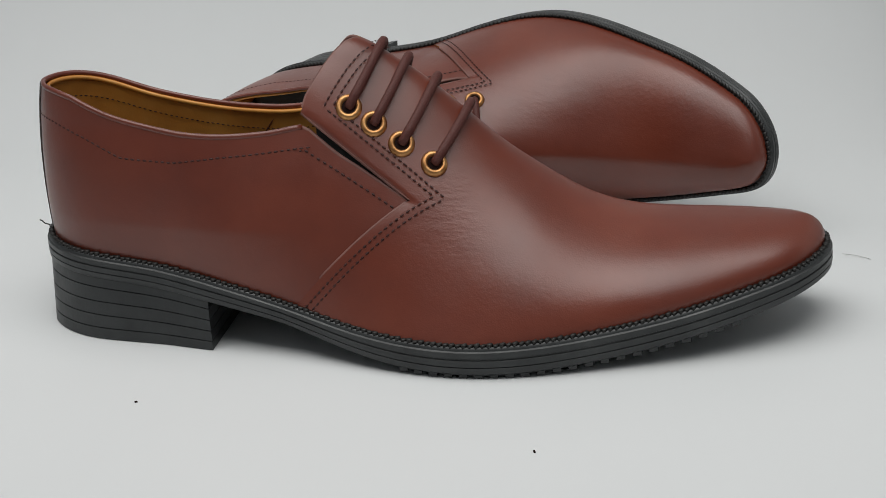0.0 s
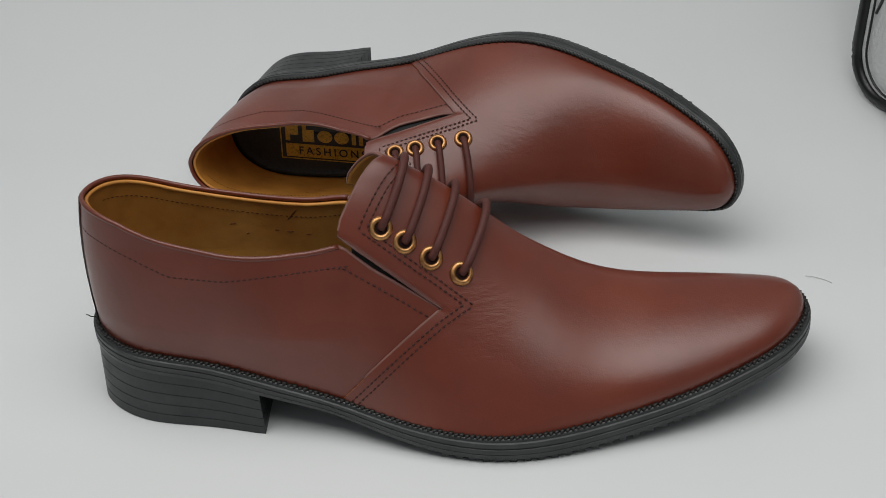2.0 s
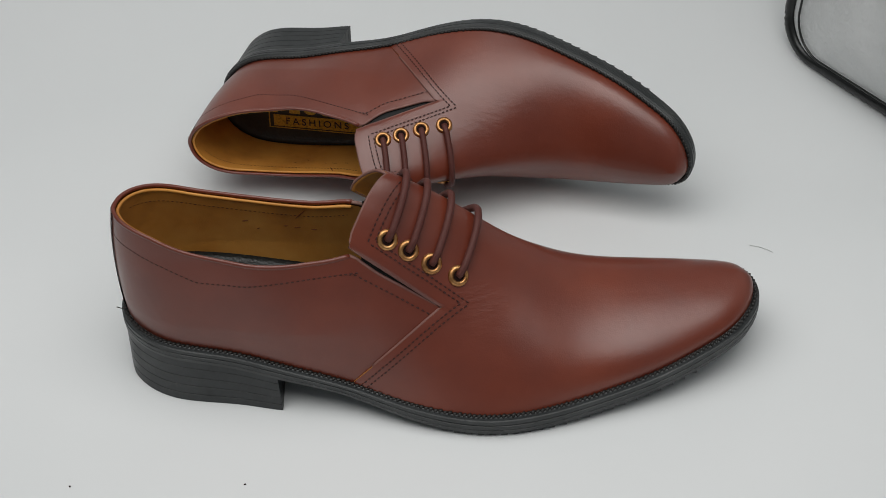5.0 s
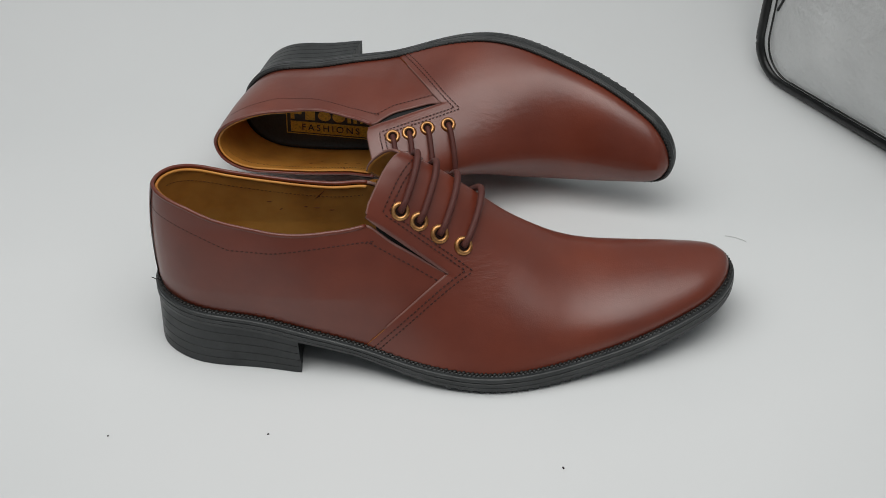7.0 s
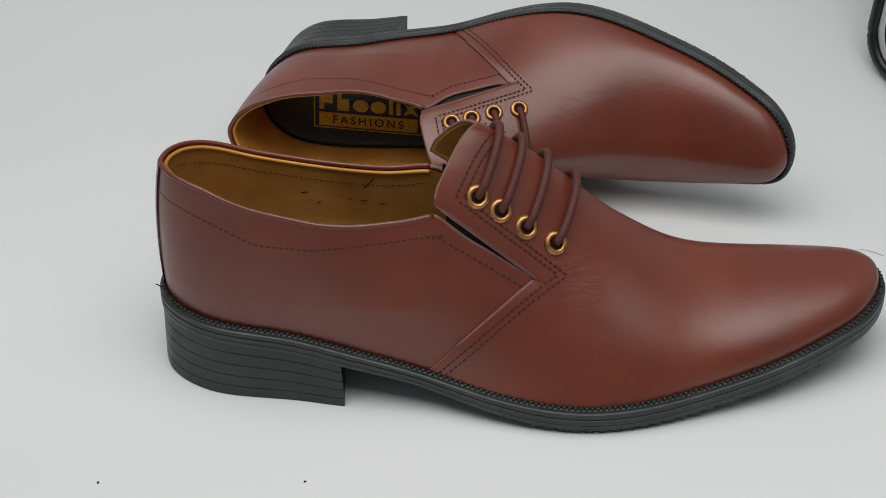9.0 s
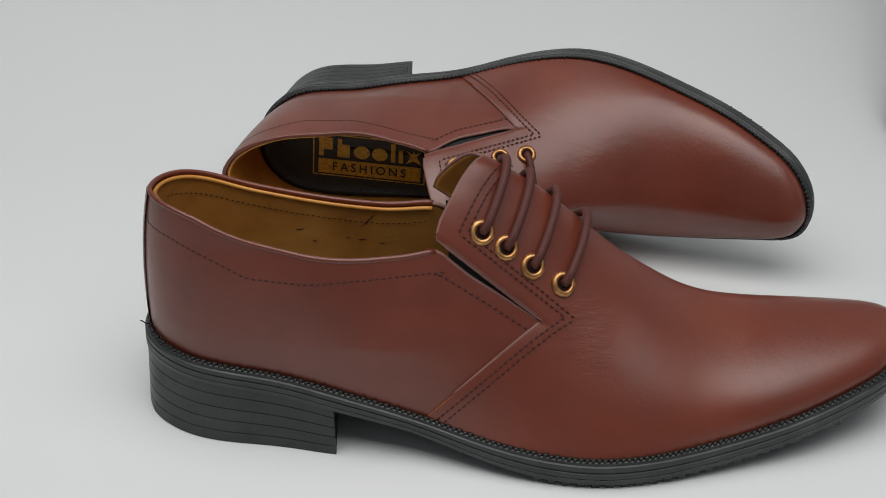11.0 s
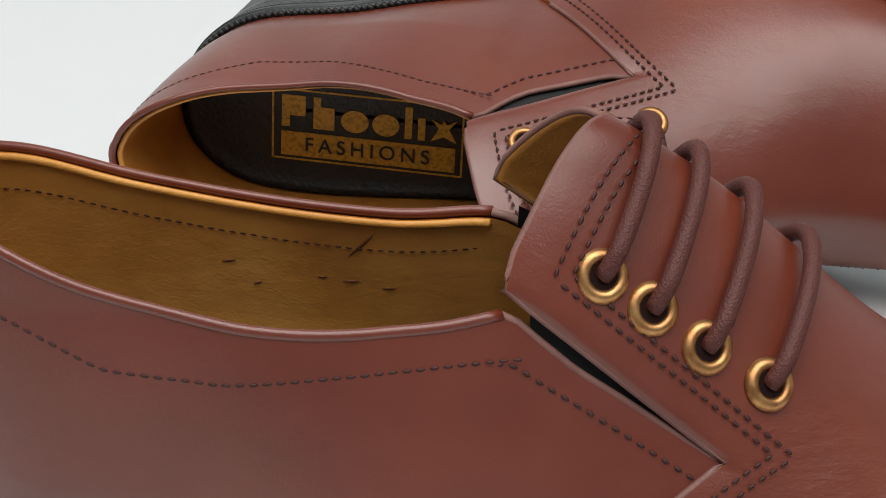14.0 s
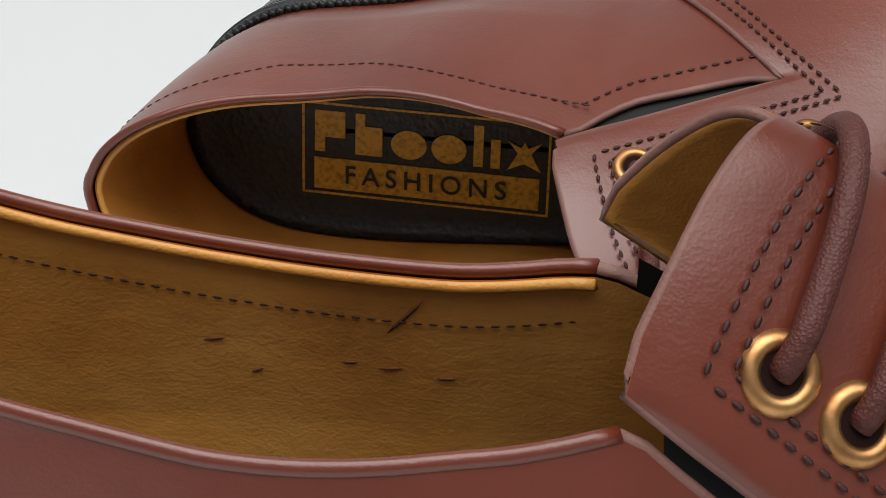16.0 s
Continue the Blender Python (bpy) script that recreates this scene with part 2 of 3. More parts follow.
def level(x, z, side=-1):
    """The sg at which the skin has the height z over the outline place x."""
    lo, hi = 0.0, 1.0
    for _ in range(40):
        mid = (lo + hi) / 2
        if last(theta(x), side * mid)[2] > z:
            lo = mid
        else:
            hi = mid
    return side * (lo + hi) / 2


# heights along the shoe, the same on both sides
V_TIP = 1 - abs(level(0.0800, 0.0560))
V_CORNER = 1 - abs(level(0.0390, 0.0845))
top_line = spline([X0, -0.069, -0.056, -0.040, -0.0275, -0.010, 0.010, 0.028, 0.040], [0.0915, 0.0905, 0.0870, 0.0815, 0.0785, 0.0757, 0.0747, 0.0758, 0.0782])
COLLAR_X = [X0, -0.066, -0.058, -0.050, -0.042, -0.0345, -0.025, -0.012, 0.005, 0.020, 0.035, 0.042]
COLLAR_Z = [0.0810, 0.0803, 0.0785, 0.0760, 0.0727, 0.0694, 0.0688, 0.0684, 0.0703, 0.0712, 0.0730, 0.0737]


def collar_line(x):
    """The stitched row below the collar, with its kink beside the heel."""
    return np.interp(x, COLLAR_X, COLLAR_Z)



def quarter_top(x):
    return np.where(x < 0.040, top_line(x), np.interp(x, [0.040, 0.060, 0.080, 0.098], [0.0782, 0.0672, 0.0556, 0.0450]))


def flap_edge(v):
    """Where the rear edge of the vamp and its flap lies, for each height v on the section."""
    return np.interp(v, [0, V_TIP, V_CORNER, V_CORNER + 0.06, 1], [0.0345, 0.0800, 0.0388, 0.0405, 0.0575])


def seam_line(v):
    return 0.0345 + (0.0800 - 0.0345) * v / V_TIP


def flap_line(v):
    return 0.0800 + (0.0388 - 0.0800) * (v - V_TIP) / (V_CORNER - V_TIP)


def shell(outer, inner):
    """One closed sheet from an outer and an inner grid; returns the outer part, and the inner part with its edges."""
    a, b = Soup(), Soup()
    a.grid(outer)
    b.grid(inner)
    for o, i in ((outer[0], inner[0]), (outer[-1], inner[-1]), (outer[:, 0], inner[:, 0]), (outer[:, -1], inner[:, -1])):
        b.grid(np.stack([o, i]))
    return a, b


def dress_shoe(name, label, pose_m, mirror=1, size=1.0, print_on=False, gape=0.0):
    def edge_z(x):
        return quarter_top(x) - gape * np.interp(x, [0.040, 0.049, 0.072, 0.081], [0, 1, 0.8, 0])

    shoe = new(name)
    tagged(shoe, label, "shoe", "pair of shoes")
    shoe.matrix_world = pose_m

    def put(pname, soup, mat, parent=None, plabel="", smooth=True):
        v = np.array(soup.v, float)
        # the top of the quarters leans in towards the foot
        lean = np.clip((v[:, 2] - 0.045) / 0.035, 0, 1) * np.clip((0.045 - v[:, 0]) / 0.025, 0, 1)
        v[:, 1] -= (v[:, 1] - 0.0405) / 0.03 * 0.0040 * lean
        v[:, 0] += 0.0032 * np.clip((v[:, 0] - 0.15) / 0.078, 0, 1) ** 1.5
        v = v * np.array([1, mirror, TALL]) * size
        return part(pname, v, soup.f, mat, parent or shoe, plabel, smooth)

    # vamp with the flap that carries the eyelets
    half = np.concatenate([np.linspace(0, V_TIP, 26), np.linspace(V_TIP, V_CORNER, 12)[1:], np.linspace(V_CORNER, 1, 22)[1:]])
    sg = np.concatenate([half - 1, (1 - half)[::-1][1:]])
    start = theta(flap_edge(1 - np.abs(sg)))
    run = np.linspace(0, 1, 90) ** 1.15
    th = start[None] + (np.pi - start[None]) * run[:, None]
    sgg = np.broadcast_to(sg, th.shape)
    edge = np.minimum(1, run * 40)[:, None] * np.ones_like(th)
    raised = 0.0008 * np.clip(1 - (x_of(th) - 0.06) / 0.05, 0, 1)
    outer, nrm = skin(th, sgg, raised - 0.0006 * (1 - edge) ** 2)
    # the flap's loose rear end stands a little off the throat
    loose = np.clip((0.075 - x_of(th)) / 0.035, 0, 1) * np.clip((1 - np.abs(sgg) - V_TIP) / (V_CORNER - V_TIP), 0, 1)
    outer = outer + nrm * (0.0016 * loose ** 1.5)[..., None]
    inner = outer - nrm * 0.0017
    a, b = shell(outer, inner)
    b = Soup()
    b.grid(inner[:50])
    b.grid(np.stack([outer[0], inner[0]]))
    put("vamp", a, leather)
    put("vamp_lining", b, lining_mat, None, "tan leather lining under the flap")
    # light cut edge of the flap
    rim = Soup()
    rim.tube(outer[0][6:-6] - nrm[0][6:-6] * 0.0008, 0.00085, 6)
    put("flap_edge", rim, edge_leather)

    # quarters: one wall round the heel from seam to seam
    xs = np.concatenate([x_of(np.linspace(theta(0.098), 0.0, 84)), x_of(np.linspace(0.0, theta(0.098), 84))[1:]])
    sides = np.array([-1] * 84 + [1] * 83)
    thq = np.concatenate([np.linspace(theta(0.098), 0.0, 84), np.linspace(0.0, theta(0.098), 84)[1:]])
    higher = np.where(sides < 0, 0.0026, 0.0) * np.clip((xs - X0) / 0.02, 0, 1) * np.clip((0.052 - xs) / 0.014, 0, 1)
    tops = np.array([level(x, edge_z(x) + e, s) for x, e, s in zip(xs, higher, sides)])
    n = 40
    w = np.linspace(0, 1, n)
    sq = sides[:, None] + (tops - sides)[:, None] * w[None]
    tq = np.broadcast_to(thq[:, None], sq.shape)
    sink = np.clip((xs - 0.034) / 0.006, 0, 1)[:, None] * 0.0011 * np.ones_like(sq)
    wall, wn = skin(tq, sq, -sink)
    q = Soup()
    q.grid(wall)
    put("quarter", q, leather)
    # lining: from the collar down to the footbed
    deep = wall - wn * 0.0024
    ln = Soup()
    ln.grid(deep)
    put("lining", ln, lining_mat, None, "creased tan leather lining")
    # rolled collar: brown outside, tan inside
    keep = xs < 0.0405
    for cname, mat, d, r, zz in (("collar_binding", leather, 0.0006, 0.0011, 0.0001), ("collar_lining_roll", lining_mat, 0.0024, 0.0009, -0.0011)):
        c = Soup()
        c.tube(wall[keep, -1] - wn[keep, -1] * d + np.array([0, 0, zz]), r, 8)
        put(cname, c, mat)
    # upper edges of the quarters along the elastic
    for s in (-1, 1):
        c = Soup()
        line = (sides == s) & (xs > 0.037) & (xs < 0.0795)
        c.tube(wall[line, -1] - wn[line, -1] * 0.0007, 0.0009, 6)
        put("quarter_edge", c, edge_leather)
    # elastic gores under the flap
    for s in (-1, 1):
        g = Soup()
        gx = np.linspace(0.0440, 0.0810, 24)
        lo = np.array([level(x, edge_z(x) - 0.004, s) for x in gx])
        hi = np.array([level(x, 0.0815 + (x - 0.0440) * (0.059 - 0.0815) / 0.0370, s) for x in gx])
        sg2 = lo[:, None] + (hi - lo)[:, None] * np.linspace(0, 1, 8)[None]
        g.grid(skin(np.broadcast_to(theta(gx)[:, None], sg2.shape), sg2, np.full(sg2.shape, -0.0030))[0])
        put("elastic_gore", g, elastic, None, "black elastic gore")
    # heel counter strip up the back seam
    strip = Soup()
    cols = []
    for t_, s_ in zip((0.10, 0.05, 0.0, 0.05, 0.10), (-1, -1, -1, 1, 1)):
        zt_ = level(float(x_of(t_)), float(top_line(x_of(t_))), s_)
        ww = np.linspace(0, 1, 30)
        cols.append(skin(np.full(30, t_), s_ + (zt_ - s_) * ww, np.full(30, 0.0007))[0])
    strip.grid(np.array(cols))
    put("back_strip", strip, leather)

    # a loose thread end at the back of the welt
    th_ = Soup() if mirror > 0 else None
    if th_:
        th_.tube([(-0.0740, 0.0335, 0.0362), (-0.0758, 0.0325, 0.0372), (-0.0765, 0.0318, 0.0385), (-0.0774, 0.0316, 0.0389)], 0.00025, 5)
        put("loose_thread", th_, welt_mat, None, "loose black thread end")

    # stitches
    def stitches(sname, path_x, path_s, lift, pitch=0.0025, length=0.00080, rad=0.00036):
        dense = np.linspace(0, 1, 400)
        k = np.linspace(0, 1, len(path_x))
        px_, ps_ = np.interp(dense, k, path_x), np.interp(dense, k, path_s)
        p, nn = skin(theta(px_), ps_, np.zeros(400) + lift)
        run_ = np.concatenate([[0], np.cumsum(np.linalg.norm(np.diff(p, axis=0), axis=1))])
        so = Soup()
        for d in np.arange(pitch / 2, run_[-1], pitch):
            c = np.array([np.interp(d, run_, p[:, q_]) for q_ in range(3)])
            e = np.array([np.interp(min(d + 1e-3, run_[-1]), run_, p[:, q_]) for q_ in range(3)]) - np.array([np.interp(max(d - 1e-3, 0), run_, p[:, q_]) for q_ in range(3)])
            e /= np.linalg.norm(e) + 1e-12
            nv = np.array([np.interp(d, run_, nn[:, q_]) for q_ in range(3)])
            sd = np.cross(nv, e)
            bead(so, c, e * length * 1.15, sd * rad, nv * 0.00014)
        put(sname, so, thread, None, "dark thread stitching")

    for s in (-1, 1):
        for off, d, e in ((0.0036, 0.070, 0.0072), (0.0064, 0.096, 0.0100)):
            vs = np.linspace(0.01, 0.95, 400)
            v_a = vs[np.argmin(np.abs(seam_line(vs) + off - flap_line(vs - d)))]
            v_b = vs[np.argmin(np.abs(flap_edge(vs) + e - flap_line(vs - d)))]
            vv = np.linspace(0.01, v_a, 30)
            stitches("seam_stitching", seam_line(vv) + off, s * (1 - vv), 0.0009)
            vv = np.linspace(v_a, v_b, 30)
            stitches("flap_stitching", flap_line(vv - d), s * (1 - vv), 0.0010 + 0.0012 * np.clip((0.080 - np.linspace(float(flap_line(v_a - d)), float(flap_line(v_b - d)), 400)) / 0.035, 0, 1))
            vv = np.linspace(v_b, 1.0, 20)
            stitches("flap_stitching", flap_edge(vv) + e, s * (1 - vv), 0.0024)
        cx = np.concatenate([x_of(np.linspace(0.03, theta(0.042), 50))])
        stitches("collar_stitching", cx, [level(x, float(collar_line(x)), s) for x in cx], 0.0001, 0.0025, 0.0008, 0.00032)
        gx = np.linspace(0.034, 0.0745, 24)
        stitches("gore_stitching", gx, [level(x, float(edge_z(x)) - 0.0052, s) for x in gx], -0.0008, 0.0027)

    # a stitched row and worn marks on the lining
    for s in (-1, 1):
        lx_ = x_of(np.linspace(0.25, theta(0.040), 50))
        stitches("lining_stitching", lx_, [level(x, float(top_line(x)) - 0.0085, s) for x in lx_], -0.00270, 0.0022, 0.00065, 0.00022)
    for mx, mz, ml, mt in ((0.0125, 0.0672, 0.0050, 0.9), (-0.016, 0.060, 0.0018, 0.2), (-0.010, 0.0545, 0.0011, 0.5), (0.004, 0.0575, 0.0012, 0.1), (0.010, 0.0570, 0.0020, 0.15), (0.018, 0.0560, 0.0016, 0.1)):
        c, nv = skin(theta(mx), level(mx, mz, 1), -0.00262)
        so = Soup()
        e = np.array([math.cos(mt), 0, math.sin(mt)])
        e = e - nv * (e @ nv)
        bead(so, c, e * ml, np.cross(nv, e) * 0.00032, nv * 0.00012)
        put("lining_mark", so, mark_mat, None, "reddish scuff mark")

    # eyelets and laces
    eyes = [(0.0562, 0.0854), (0.0655, 0.0798), (0.0758, 0.0730), (0.0877, 0.0658)]
    for ex, ez in eyes:
        places = []
        for s in (-1, 1):
            es = level(ex, ez, s)
            c, nv = skin(theta(ex), es, 0.0010 + 0.0016 * max(0.0, (0.075 - ex) / 0.035) ** 1.5)
            places.append((es, c, nv))
            t1 = np.cross(nv, (0, 0, 1.0))
            t1 /= np.linalg.norm(t1)
            t2 = np.cross(nv, t1)
            ring = []
            for r, h in ((0.0023, -0.0009), (0.0025, 0.0004), (0.0032, 0.0011), (0.0041, 0.0010), (0.0048, 0.0003), (0.0050, -0.0004)):
                w_ = np.linspace(0, 2 * np.pi, 28, endpoint=False)
                ring.append(c + nv * h + r * (np.cos(w_)[:, None] * t1 + np.sin(w_)[:, None] * t2))
            so = Soup()
            so.grid(np.array(ring), True)
            eyelet = put("eyelet", so, brass, None, "brass eyelet")
            # no hole is cut: a dark disc paints the shade inside the ring
            so = Soup()
            so.fan(c + nv * 0.0004 + (ring[1] - c - nv * 0.0004) * 1.0)
            put("hole_shade_disc", so, dark, eyelet)
        so = Soup()
        u = np.linspace(0, 1, 60)
        sl = places[0][0] + (places[1][0] - places[0][0]) * u
        arc = np.sin(np.pi * u)
        lx = ex + 0.0085 * arc ** 0.9
        hgt = np.clip(np.minimum(u, 1 - u) * 16, 0, 1) ** 0.7
        p, _ = skin(theta(lx), sl, 0.0008 + 0.0024 * hgt + 0.0016 * np.clip((0.075 - lx) / 0.035, 0, 1) ** 1.5)
        so.tube(p, 0.00178, 12)
        put("lace", so, lace_mat, None, "braided dark brown lace")

    # footbed
    th_i = np.concatenate([np.linspace(theta(0.125), 0.0, 60), np.linspace(0, theta(0.125), 60)[1:]])
    s_i = np.array([-1] * 60 + [1] * 59)
    xi = x_of(th_i)
    rimp = np.array([skin(t_, level(float(x_), float(footbed(x_)), sd_), -0.0034)[0] for t_, x_, sd_ in zip(th_i, xi, s_i)])
    xi, yi = rimp[:, 0], rimp[:, 1]
    rings = [np.stack([xi, yi, footbed(xi)], -1)]
    for f, dz in ((0.93, -0.0016), (0.8, -0.0026), (0.5, -0.003), (0.02, -0.003)):
        cxm = np.clip(xi, -0.035, 0.125)
        x2 = cxm + (xi - cxm) * f
        y2 = 0.040 + (yi - 0.040) * f
        rings.append(np.stack([x2, y2, footbed(x2) + dz], -1))
    so = Soup()
    so.grid(np.array(rings))
    so.grid(np.stack([rings[0], rings[0] - np.array([0, 0, 0.006])]))
    insole = put("insole", so, black_leather, None, "black grained leather insole" + (" with a gold print" if print_on else ""))
    if print_on:
        gold_print(insole, mirror, size)

    # welt: a flat black ledge with a row of cord stitches
    tw = np.linspace(0, np.pi, 150)
    ring_t = np.concatenate([tw, np.pi + tw[1:-1]])

    def rim_at(off, dz, thick=False):
        out = []
        for t_ in ring_t:
            s_ = -1 if t_ <= np.pi else 1
            tt = t_ if t_ <= np.pi else 2 * np.pi - t_
            out.append((float(x_of(tt)), float(side_y(tt, s_)), float(welt_z(x_of(tt)))))
        p = np.array(out)
        d = np.roll(p, -1, 0) - np.roll(p, 1, 0)
        nn = np.stack([-d[:, 1], d[:, 0], 0 * d[:, 0]], -1)
        nn /= np.linalg.norm(nn, axis=1)[:, None] + 1e-12
        c = p[:, :2].mean(0)
        if ((p[:, :2] - c) * nn[:, :2]).sum() < 0:
            nn = -nn
        k = 1.0
        if thick:
            k = np.interp(p[:, 0], [X0, -0.005, 0.03, 0.075, 0.12, 0.20, X1], [0.85, 0.85, 0.72, 0.95, 1.0, 0.95, 0.85])[:, None]
        return p + nn * off + np.array([0, 0, 1.0]) * dz * k

    so = Soup()
    so.grid(np.array([rim_at(-0.0075, 0.0006), rim_at(-0.0012, 0.0006), rim_at(-0.0003, 0.0001), rim_at(0.0, -0.0008)]), True)
    welt = put("welt", so, rubber, None, "black welt")
    so = Soup()
    base = rim_at(-0.0013, 0.0008)
    seg = np.linalg.norm(np.diff(np.vstack([base, base[:1]]), axis=0), axis=1)
    run_ = np.concatenate([[0], np.cumsum(seg)])
    loop_ = np.vstack([base, base[:1]])
    for d in np.arange(0, run_[-1], 0.0023):
        c = np.array([np.interp(d, run_, loop_[:, q_]) for q_ in range(3)])
        e = np.array([np.interp((d + 1e-3) % run_[-1], run_, loop_[:, q_]) for q_ in range(3)]) - c
        if np.linalg.norm(e) > 5e-3:
            continue
        e /= np.linalg.norm(e) + 1e-12
        sd = np.cross((0, 0, 1.0), e)
        so.block(c, (e * 0.8 + sd * 0.5) * 0.0011, (sd * 0.8 - e * 0.5) * 0.0007, (0, 0, 0.0006 + 0.0002 * math.sin(d * 4000)))
    put("welt_stitching", so, welt_mat, welt)

    # outsole
    so = Soup()
    rings = [rim_at(0.0, -0.0008), rim_at(0.0006, -0.0012), rim_at(0.0006, -0.0034, True), rim_at(0.0001, -0.0037, True), rim_at(0.0001, -0.0041, True),
             rim_at(0.0007, -0.0044, True), rim_at(0.0007, -0.0066, True), rim_at(0.0002, -0.0068, True), rim_at(0.0007, -0.0071, True),
             rim_at(0.0005, -0.0092, True), rim_at(-0.0006, -0.0102, True), rim_at(-0.012, -0.0104, True)]
    so.grid(np.array(rings), True)
    bottom = rings[-1]
    nb = len(ring_t)
    h_ = len(tw)
    lat = bottom[:h_]
    med = np.vstack([bottom[:1], bottom[h_:][::-1], bottom[h_ - 1:h_]])
    so.grid(lat[:, None] + (med - lat)[:, None] * np.linspace(0, 1, 6)[None, :, None])
    sole = put("outsole", so, rubber, None, "black rubber outsole with fine edge lines", False)
    # tread ribs under the ball
    for i in range(22):
        tx = 0.078 + i * 0.0056
        so = Soup()
        tt = theta(tx)
        ya, yb_ = float(outer_y(tt)) + 0.0006, float(inner_y(tt)) - 0.0006
        kk = float(np.interp(tx, [0.075, 0.12, 0.20, X1], [0.95, 1.0, 0.95, 0.85]))
        zc = float(welt_z(tx)) - 0.0104 * kk
        sl = (float(welt_z(tx + 0.002)) - float(welt_z(tx - 0.002))) / 0.004
        so.block((tx, (ya + yb_) / 2, zc), (0.0015, 0, 0.0015 * sl), (0, (yb_ - ya) / 2, 0), (0, 0, 0.0010))
        put("tread_rib", so, rubber, sole, "", False)

    # heel: a stack of lifts with a straight breast
    tl = np.linspace(theta(-0.0005), 0, 50)
    hp = np.concatenate([[(float(x_of(t_)), float(outer_y(t_))) for t_ in tl], [(float(x_of(t_)), float(inner_y(t_))) for t_ in tl[::-1][1:]]])
    heel_top = lambda x: float(welt_z(x)) - 0.0072
    cuts = [0.0, 0.19, 0.41, 0.62, 0.82, 1.0]
    heel = None
    for i in range(5):
        so = Soup()
        rr = []
        for f, ins in ((cuts[i], 0.0006), (cuts[i] + 0.010, 0.0), (cuts[i + 1] - 0.010, 0.0), (cuts[i + 1], 0.0006)):
            ring = []
            for x, y in hp:
                taper = ins - 0.0034 * f
                cx_, cy_ = -0.012, 0.0405
                xx = x + (0.0009 * f - ins if x > -0.002 else np.sign(cx_ - x) * taper * 0.2 * abs(x - cx_) / 0.05)
                yy = y + np.sign(cy_ - y) * min(taper * 0.9, abs(cy_ - y)) * min(1, abs(cy_ - y) / 0.012)
                zt_ = heel_top(x)
                ring.append((xx, yy, zt_ * (1 - f)))
            rr.append(ring)
        so.grid(np.array(rr), True)
        so.fan(rr[0])
        so.fan(rr[-1])
        if heel is None:
            heel = put("heel", so, rubber, None, "black stacked heel", False)
        else:
            put("heel_lift", so, rubber, heel, "", False)
    return shoe


def footbed(x):
    return np.where(np.asarray(x) < 0.05, 0.0455 - 0.150 * (np.asarray(x) - X0), np.maximum(0.0455 - 0.150 * (np.asarray(x) - X0), np.asarray(welt_z(x)) + 0.0070))


